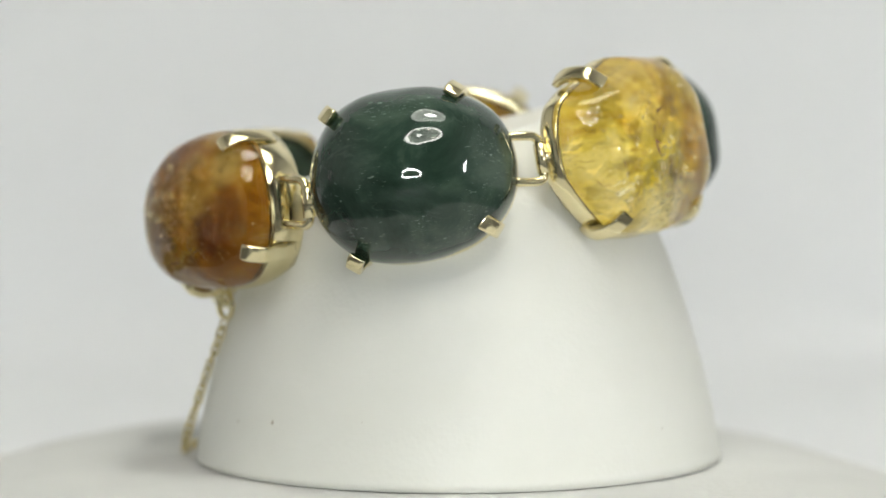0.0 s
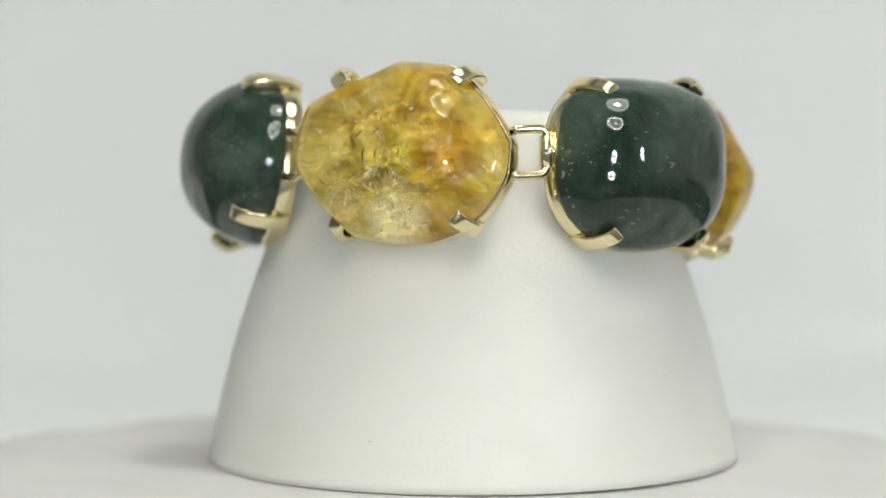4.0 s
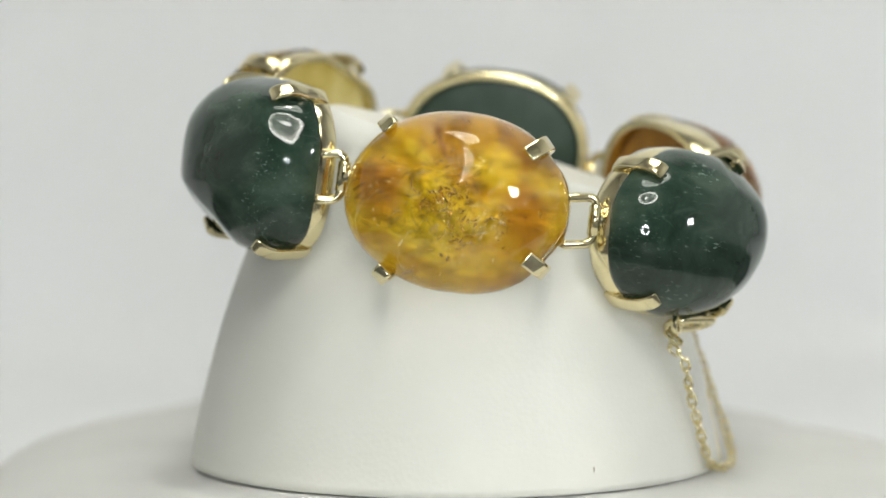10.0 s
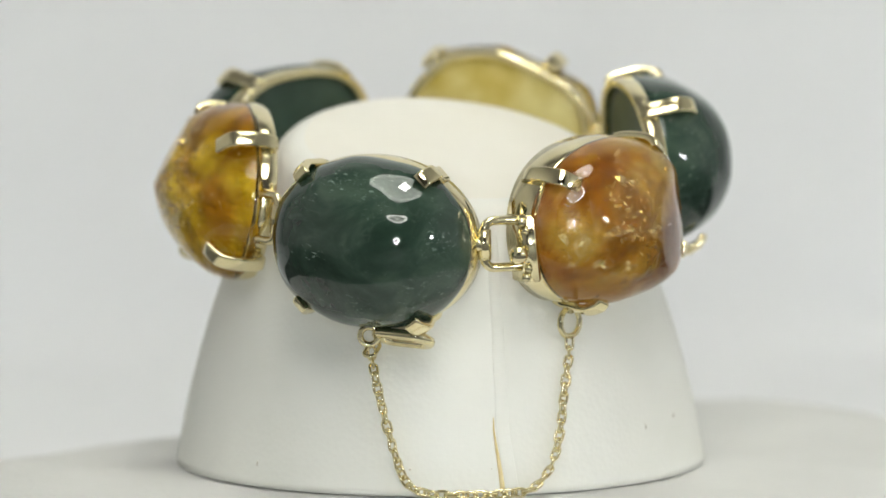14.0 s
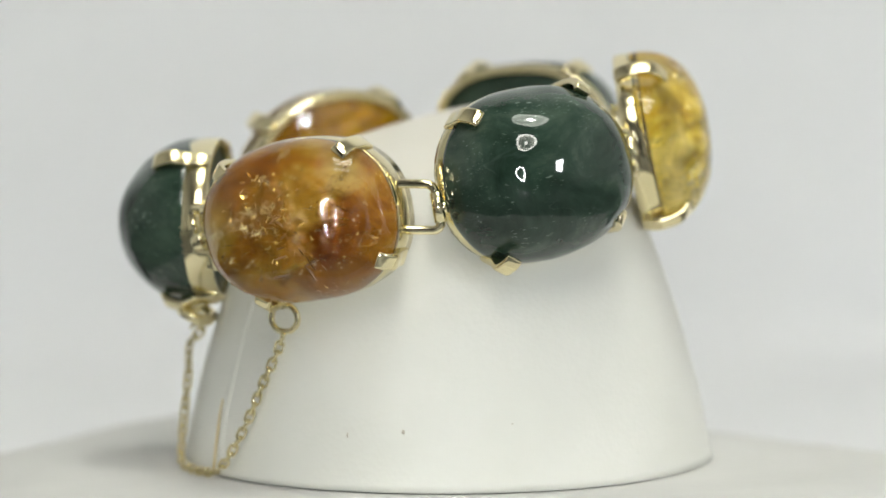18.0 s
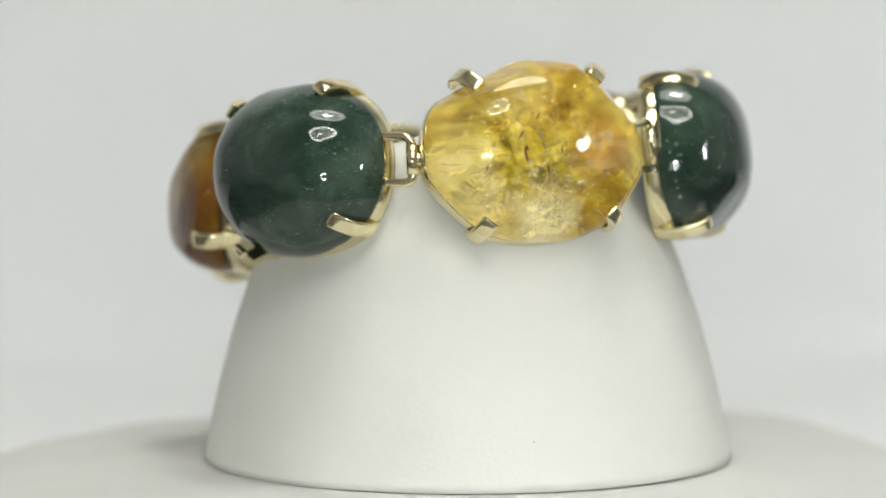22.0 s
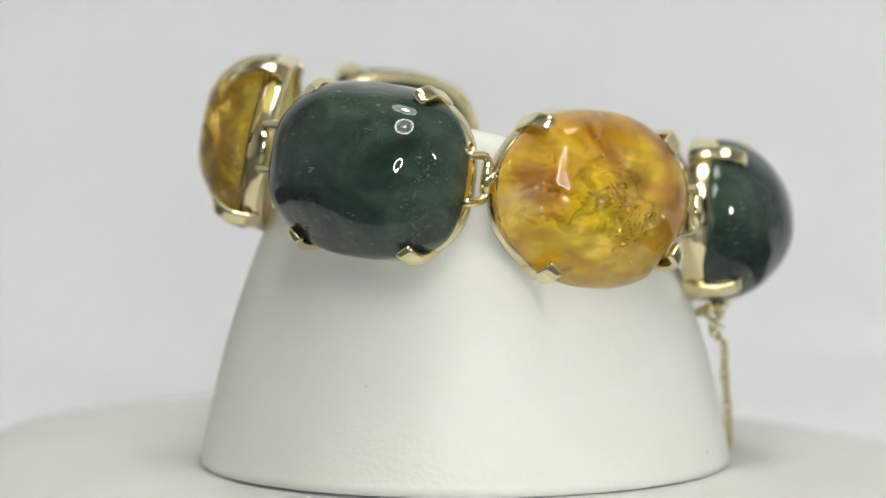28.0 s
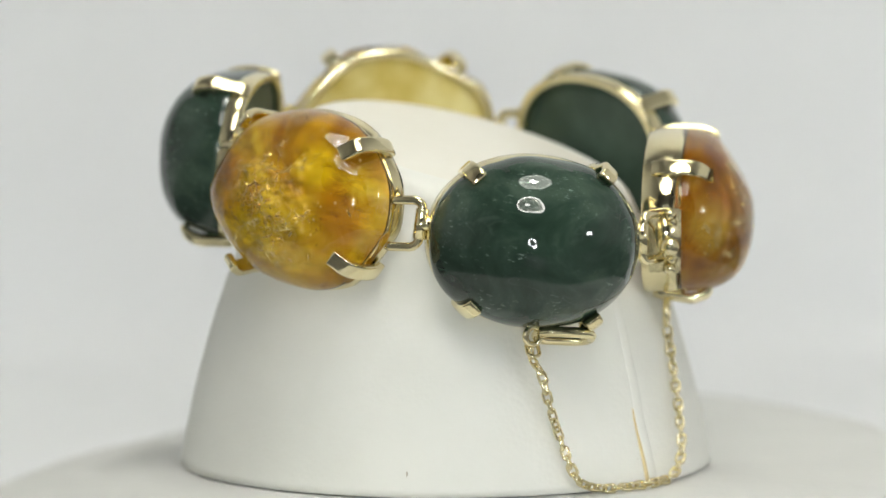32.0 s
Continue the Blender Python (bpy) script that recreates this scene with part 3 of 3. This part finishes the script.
def clasp(a, b):
    """The fastening: a loop hinged on one setting closes over a ball on a scalloped plate."""
    (ma, sa), (mb, sb) = a, b
    turn = Matrix.Rotation(math.pi, 4, "Z")
    loop = connector((mb @ turn, (sb[1], sb[0], sb[3], sb[2], sb[4])), (ma @ turn, (sa[1], sa[0], sa[3], sa[2], sa[4])), 29.6)
    loop.name = "clasp_loop"
    tagged(loop, "gold clasp loop closed over a small ball")
    x = -sb[0]
    mb = mb @ pose(0, -0.0006, 0)
    bm = block(bmesh.new(), mb @ pose((x - 0.1) * MM, 0, -0.0030), 0.0010, 0.0078, 0.0038, 0.0002)
    for y in (-3.1, 3.1):
        tube(bm, [mb @ (Vector((x - 1.3, y, -2.0)) * MM), mb @ (Vector((x - 0.4, y * 1.12, -2.8)) * MM)], 0.55 * MM, 10)
        tube(bm, [mb @ (Vector((x - 1.0, y * 0.75, -1.8)) * MM), mb @ (Vector((x - 0.2, y * 0.7, -2.6)) * MM)], 0.45 * MM, 10)
    plate = part("clasp_plate", bm, GOLD, bracelet, "scalloped gold clasp plate")
    bm = bmesh.new()
    bmesh.ops.create_uvsphere(bm, u_segments=18, v_segments=12, radius=1.1 * MM, matrix=mb @ pose((x - 2.1) * MM, -0.0003, -0.0022))
    tube(bm, [mb @ (Vector((x - 1.9, -0.3, -2.3)) * MM), mb @ (Vector((x + 0.2, -0.3, -3.0)) * MM)], 0.45 * MM, 10)
    part("clasp_ball", bm, GOLD, plate)


clasp(SEATS[4], SEATS[5])


# ---- the turntable, the table and the room ----
def turntable_top():
    table = thing("turntable", "round turntable covered with a rumpled white cloth", "turntable")
    bm = bmesh.new()
    count = 120
    rings = []
    for r, z in ((1, -0.1), (30, -0.1), (45, -0.15), (52, -0.3), (58, -0.8), (62, -1.8), (65, -3.5), (67, -7), (68, -14), (69, -24)):
        ring = []
        for k in range(count):
            phi = 2 * math.pi * k / count
            ease = max(0.0, (r - 40) / 28)
            w = noise.noise(Vector((math.cos(phi) * 1.3, math.sin(phi) * 1.3, 2.0)))
            f = noise.noise(Vector((math.cos(phi) * 4, math.sin(phi) * 4, 7.0)))
            rise = 0.0
            for at, wide, high in ((-72, 38, 2.6), (22, 42, -3.4), (250, 30, 0.8), (130, 40, -0.6), (78, 25, 1.0)):
                gap = (math.degrees(phi) - at + 180) % 360 - 180
                rise += high * math.exp(-(gap / wide) ** 2)
            rr = r * (1 + ease * (0.02 * rise + 0.02 * f + 0.02 * w))
            ring.append(Vector((rr * math.cos(phi) + 0.5, rr * math.sin(phi) + 1.0, z + min(ease * 1.5, 1.0) * rise + ease * 0.8 * f)) * MM)
        rings.append(ring)
    skin(bm, rings, cap=True)
    part("cloth_cover", bm, CLOTH, table)
    bm = bmesh.new()
    bmesh.ops.create_cone(bm, cap_ends=True, segments=48, radius1=0.05, radius2=0.05, depth=0.03, matrix=pose(0, 0, -0.022))
    part("turntable_base", bm, BLACK, table)
    return table


turntable = turntable_top()


def sheet(name, points, x0, x1, mat, thick=0.004):
    bm = bmesh.new()
    rings = []
    for x in np.linspace(x0, x1, 9):
        top = [Vector((x, y, z)) for y, z in points]
        rings.append(top)
    skin(bm, rings, closed=False)
    ob = part(name, bm, mat)
    ob.modifiers.new("thickness", "SOLIDIFY").thickness = thick
    return tagged(ob, kind="structure")


curve = [(0.085, -0.036), (0.34, -0.036)] + [(0.34 + 0.02 * math.sin(t), -0.036 + 0.02 * (1 - math.cos(t))) for t in (math.pi / 2 * k / 12 for k in range(1, 13))] + [(0.365, 0.3), (0.38, 1.4)]
tagged(sheet("backdrop", curve, -0.582, 0.582, PAPER), "seamless pale grey paper sweep behind the turntable", "backdrop")


def slab(name, m, x, y, z, mat, label):
    return tagged(part(name, block(bmesh.new(), m, x, y, z, 0.002), mat, smooth=False), label, "wall", kind="structure")


slab("table", pose(0, -0.4, -0.054), 1.168, 1.66, 0.03, TABLE, "dark grey table under the turntable")
# Unseen side walls set close to bounce light; the left greyed to give less.
slab("wall_left", pose(-0.60, -0.4, 0.68), 0.03, 1.7, 1.5, DIMMING_WALL, "plain pale room wall out of view")
slab("wall_right", pose(0.60, -0.4, 0.68), 0.03, 1.7, 1.5, WALL, "plain pale room wall out of view")
slab("wall_front", pose(0, -1.25, 0.68), 1.23, 0.03, 1.5, DARK, "dark unlit wall of the room")
slab("ceiling", pose(0, -0.4, 1.446), 1.23, 1.8, 0.03, WALL, "plain pale room ceiling")


# ---- lamps that the stones mirror ----
def from_dir(azimuth, elevation, distance):
    a, e = radians(azimuth), radians(elevation)
    return Vector((distance * math.sin(a) * math.cos(e), -distance * math.cos(a) * math.cos(e), distance * math.sin(e) + 0.035))


def circle(r, count=48):
    return [Vector((r * math.cos(2 * math.pi * k / count), r * math.sin(2 * math.pi * k / count), 0)) for k in range(count)]


def ring_lamp(name, eye, target, radius, wire, mat, bulb, label, disc=None):
    lamp = thing(name, label, "lamp")
    bm = tube(bmesh.new(), circle(radius), wire, 12, True)
    glowing = part("glowing_ring", bm, mat, lamp)
    bm = bmesh.new()
    back = Matrix.Translation((0, 0, 0.02))
    skin(bm, [[back @ (v * s) for v in circle(radius)] for s in (0.75, 1.05, 1.25)])
    part("housing", bm, BLACK, lamp)
    if bulb:
        bm = bmesh.new()
        bmesh.ops.create_uvsphere(bm, u_segments=20, v_segments=10, radius=bulb, matrix=Matrix.Diagonal((1, 1, 0.4, 1)))
        part("bulb", bm, mat, lamp)
    if disc:
        bm = bmesh.new()
        skin(bm, [[v * k + Vector((0, 0, 0.012 * (1 - k * k))) for v in circle(radius)] for k in (0.95, 0.6, 0.3, 0.02)], cap=True)
        part("diffuser", bm, disc, lamp, "pale translucent diffuser disc")
    lamp.matrix_world = look(eye, target)
    return lamp


def lamp_stand(lamp, points):
    """A pole from the table to the lamp's housing."""
    back = lamp.matrix_world.inverted()
    part("pole", tube(bmesh.new(), [back @ Vector(p) for p in points], 0.006, 10), BLACK, lamp)
    foot = bmesh.new()
    bmesh.ops.create_cone(foot, cap_ends=True, segments=32, radius1=0.06, radius2=0.055, depth=0.012, matrix=back @ Matrix.Translation((points[0][0], points[0][1], -0.033)))
    part("foot", foot, BLACK, lamp)


upper = ring_lamp("ring_lamp", from_dir(4, 48, 0.50), (0, 0, 0.035), 0.105, 0.0075, LAMP, 0.021, "round studio ring lamp above the cone", FROST)
lamp_stand(upper, [(0.42, -0.40, -0.039), (0.42, -0.40, 0.30), (0.40, -0.40, 0.42), (0.32, -0.38, 0.46), (0.16, -0.36, 0.44)])
lens_ring = ring_lamp("lens_ring_light", EYE + AHEAD * 0.03, EYE + AHEAD, 0.038, 0.0015, RING, 0, "small ring light round the camera lens")
lamp_stand(lens_ring, [(0.0, -0.50, -0.039), (0.0, -0.50, 0.01)])


def led_panel():
    lamp = thing("led_panel", "small narrow grid LED lamp beside the table", "lamp")
    part("housing", block(bmesh.new(), pose(0, 0, 0.012), 0.052, 0.064, 0.02, 0.002), BLACK, lamp, smooth=False)
    for i in range(3):
        for j in range(4):
            part("led", block(bmesh.new(), pose((i - 1) * 0.015, (j - 1.5) * 0.014, 0), 0.012, 0.011, 0.003), LED, lamp, smooth=False)
    lamp.matrix_world = look(from_dir(46, 11, 0.55), (0, 0, 0.035))
    x, y, z = lamp.matrix_world.translation
    lamp_stand(lamp, [(x + 0.02, y - 0.02, -0.039), (x + 0.02, y - 0.02, z)])


led_panel()
pendant = ring_lamp("pendant_lamp", PENDANT + Vector((0, 0, 0.01)), (0, 0, 0.01), 0.15, 0.010, HALO, 0, "round pendant ring lamp hanging over the table", PANEL)
part("pole", tube(bmesh.new(), [pendant.matrix_world.inverted() @ Vector(p) for p in ((PENDANT.x + 0.15, -0.06, 0.74), (PENDANT.x + 0.15, -0.06, 1.426))], 0.005, 10), BLACK, pendant)


# ---- the safety chain ----
def on_cone(azimuth, z, off):
    """A point off the cone's wall, by its bearing from the axis and its height."""
    a = phi = radians(azimuth)
    for _ in range(5):
        x, y, r = cone_wall(z, phi)
        phi += a - math.atan2(y, x) if abs(a - math.atan2(y, x)) < 3 else a - math.atan2(y, x) - 2 * math.pi
    x, y, r = cone_wall(z, phi)
    return Vector((x + off * math.cos(phi), y + off * math.sin(phi), z)) * MM


def oval(half_long, half_wide, wire, count=20, sides=8):
    """An oval ring in the x-y plane, long along x."""
    flat = half_long - half_wide
    path = []
    for k in range(count):
        t = 2 * math.pi * k / count
        path.append(Vector((half_wide * math.cos(t) + (flat if math.cos(t) > 0 else -flat), half_wide * math.sin(t), 0)) * MM)
    return tube(bmesh.new(), path, wire * MM, sides, True)


def moved(bm, m):
    bmesh.ops.transform(bm, matrix=m, verts=bm.verts)
    return bm


G3, O6 = SEATS[4][0], SEATS[5][0]
catch = part("safety_catch", moved(oval(3.2, 1.75, 0.66, 28, 10), G3 @ pose(0.0046, -0.0109, -0.0016, 66, 0, 0)), GOLD, bracelet, "oval gold safety catch under a green stone")
part("catch_eye", moved(oval(1.05, 1.05, 0.38), G3 @ pose(0.0007, -0.0109, -0.0006, 0, 20, 0)), GOLD, catch)
part("catch_post", tube(bmesh.new(), [G3 @ (Vector(p) * MM) for p in ((6.4, -10.6, -0.4), (6.9, -9.8, -1.6), (7.0, -8.8, -3.0))], 0.55 * MM, 10), GOLD, catch)
RING_AT = Vector((-28.3, -4.8, 19.6)) * MM
ring = part("chain_ring", moved(oval(1.75, 1.6, 0.36, 28, 10), Matrix.Translation(RING_AT) @ pose(0, 0, 0, 90, 0, 120)), GOLD, bracelet, "round gold ring at the chain's end")
part("ring_lug", tube(bmesh.new(), [RING_AT + Vector((0, 0, 1.3)) * MM, RING_AT + Vector((-1.5, 0, 3.6)) * MM], 0.5 * MM, 8), GOLD, ring)

chain = part("safety_chain", moved(oval(1.25, 0.72, 0.24), G3 @ pose(0.0009, -0.0126, -0.0011, 0, 60, 90)), GOLD, bracelet, "fine gold cable chain hanging down to the cloth")
knots = [G3 @ (Vector((0.8, -11.9, -1.0)) * MM), G3 @ (Vector((0.9, -13.6, -1.3)) * MM)]
for azimuth, r, z in ((145.2, 33.0, 14.2), (146.8, 33.2, 10.6), (149.6, 33.8, 5.3), (152.4, 34.2, 1.7), (157, 34.4, 0.6), (164, 34.5, 0.5), (171, 34.3, 0.55), (177, 33.9, 1.0), (181.4, 33.3, 3.6), (184.2, 32.0, 7.5), (186.4, 30.6, 12.0), (188.6, 29.4, 15.6)):
    knots.append(Vector((r * math.cos(radians(azimuth)), r * math.sin(radians(azimuth)), z)) * MM)
knots.append(RING_AT - Vector((0, 0, 1.5)) * MM)


def hang_chain():
    line = smooth_path(knots)
    one = oval(0.80, 0.48, 0.185, 12, 6)
    mesh = bpy.data.meshes.new("chain_link")
    one.to_mesh(mesh)
    one.free()
    mesh.materials.append(GOLD)
    mesh.shade_smooth()
    pitch, gone, count = 1.14 * MM, 0.0, 0
    rng = random.Random(11)
    for a, b in zip(line, line[1:]):
        gone += (b - a).length
        if gone < pitch:
            continue
        gone -= pitch
        count += 1
        way = (b - a).normalized()
        flat = Vector((b.x, b.y, 0)).normalized()
        flat = (flat - way * flat.dot(way)).normalized()
        m = Matrix((way, flat.cross(way), flat)).transposed().to_4x4()
        link = new("chain_link", mesh)
        link.parent = chain
        link.matrix_basis = Matrix.Translation(b) @ m @ pose(0, 0, 0, 45 + 90 * (count % 2) + rng.uniform(-18, 18), 0, rng.uniform(-6, 6))


hang_chain()


# ---- seam, glue and marks on the leather ----
def wall_strip(points, off, thick, width):
    """A strip laid on the cone's wall along bearings and heights; width in degrees at each point."""
    bm = bmesh.new()
    rings = []
    for (azimuth, z), w in zip(points, width):
        rings.append([on_cone(azimuth - w, z, off), on_cone(azimuth - w * 0.8, z, off + thick), on_cone(azimuth + w * 0.8, z, off + thick), on_cone(azimuth + w, z, off)])
    skin(bm, rings, cap=True)
    return bm


steps = [(170.2 + 0.08 * math.sin(k * 0.9) + 0.21 * max(0.0, 7.5 - 1.25 * k), 0.3 + 30.0 * k / 24) for k in range(25)]
part("seam_flap", wall_strip([(a + 1.6, z) for a, z in steps], -0.06, 0.15, [1.6] * 25), LEATHER, cone, "overlapping leather edge of the seam")
part("glue_line", wall_strip([(a - 0.3, z) for a, z in steps[:8]], -0.03, 0.16, [0.62, 0.55, 0.5, 0.42, 0.34, 0.26, 0.18, 0.1]), GLUE, cone, "yellowed glue showing in the seam")


def mark(azimuth, z, size, tall):
    bm = bmesh.new()
    middle = on_cone(azimuth, z, 0.04)
    side, up = on_cone(azimuth + 1, z, 0.04) - middle, on_cone(azimuth, z + 0.5, 0.04) - middle
    side, up = side.normalized(), up.normalized()
    rng = random.Random(int(azimuth * 7))
    ring = [(math.cos(t) * side * size + math.sin(t) * up * tall) * rng.uniform(0.6, 1.1) * MM for t in (2 * math.pi * k / 9 for k in range(9))]
    skin(bm, [[middle + p for p in ring], [middle + p * 0.6 + side.cross(up) * 0.05 * MM for p in ring]], cap=True)
    part("mark", bm, SPOT, cone, "small brown scuff")


for spot in ((-137.0, 7.2, 0.22, 0.34), (-150.0, 6.6, 0.12, 0.40), (118.0, 2.8, 0.16, 0.35), (152.5, 3.2, 0.22, 0.12), (-112.0, 8.0, 0.12, 0.1), (36.0, 12.6, 0.12, 0.1), (169.2, 3.2, 0.1, 0.1), (-36.0, 6.0, 0.14, 0.1)):
    mark(*spot)


# ---- what turns ----
# Degrees by which the turning runs ahead of or behind a steady pace, every half second.
PACE = -18.05
LAG = [-0.42, 0.69, -0.26, -0.74, 0.11, -0.31, -0.95, -1.18, -1.4, -1.63, -1.85, -2.08, -0.61, -0.49, -0.42, -0.5, 0.86, 0.57, 0.04, -0.4, 0.65, 0.16, -0.08, 1.13, 0.84, 0.39, -0.02, 1.07, 0.69, 0.32, 0.02, -0.29, -0.6, -0.9, -1.14, 0.23, -0.21, -0.51, 0.84, 0.73, 0.58, 0.36, 1.57, 1.1, 0.34, -0.27, 0.8, 0.19, -0.45, -1.01, 0.04, -0.38, -0.3, -0.22, -0.14, -0.06, -0.4, 0.76, 0.38, -0.08, -0.9, 0.11, -0.5, -1.2, -0.25]


def motions():
    rows = [(i / 2, pose(0, 0, 0, 0, 0, PACE * i / 2 + lag)) for i, lag in enumerate(LAG)]
    for ob in (cone, bracelet, turntable):
        walk(ob, rows)


motions()
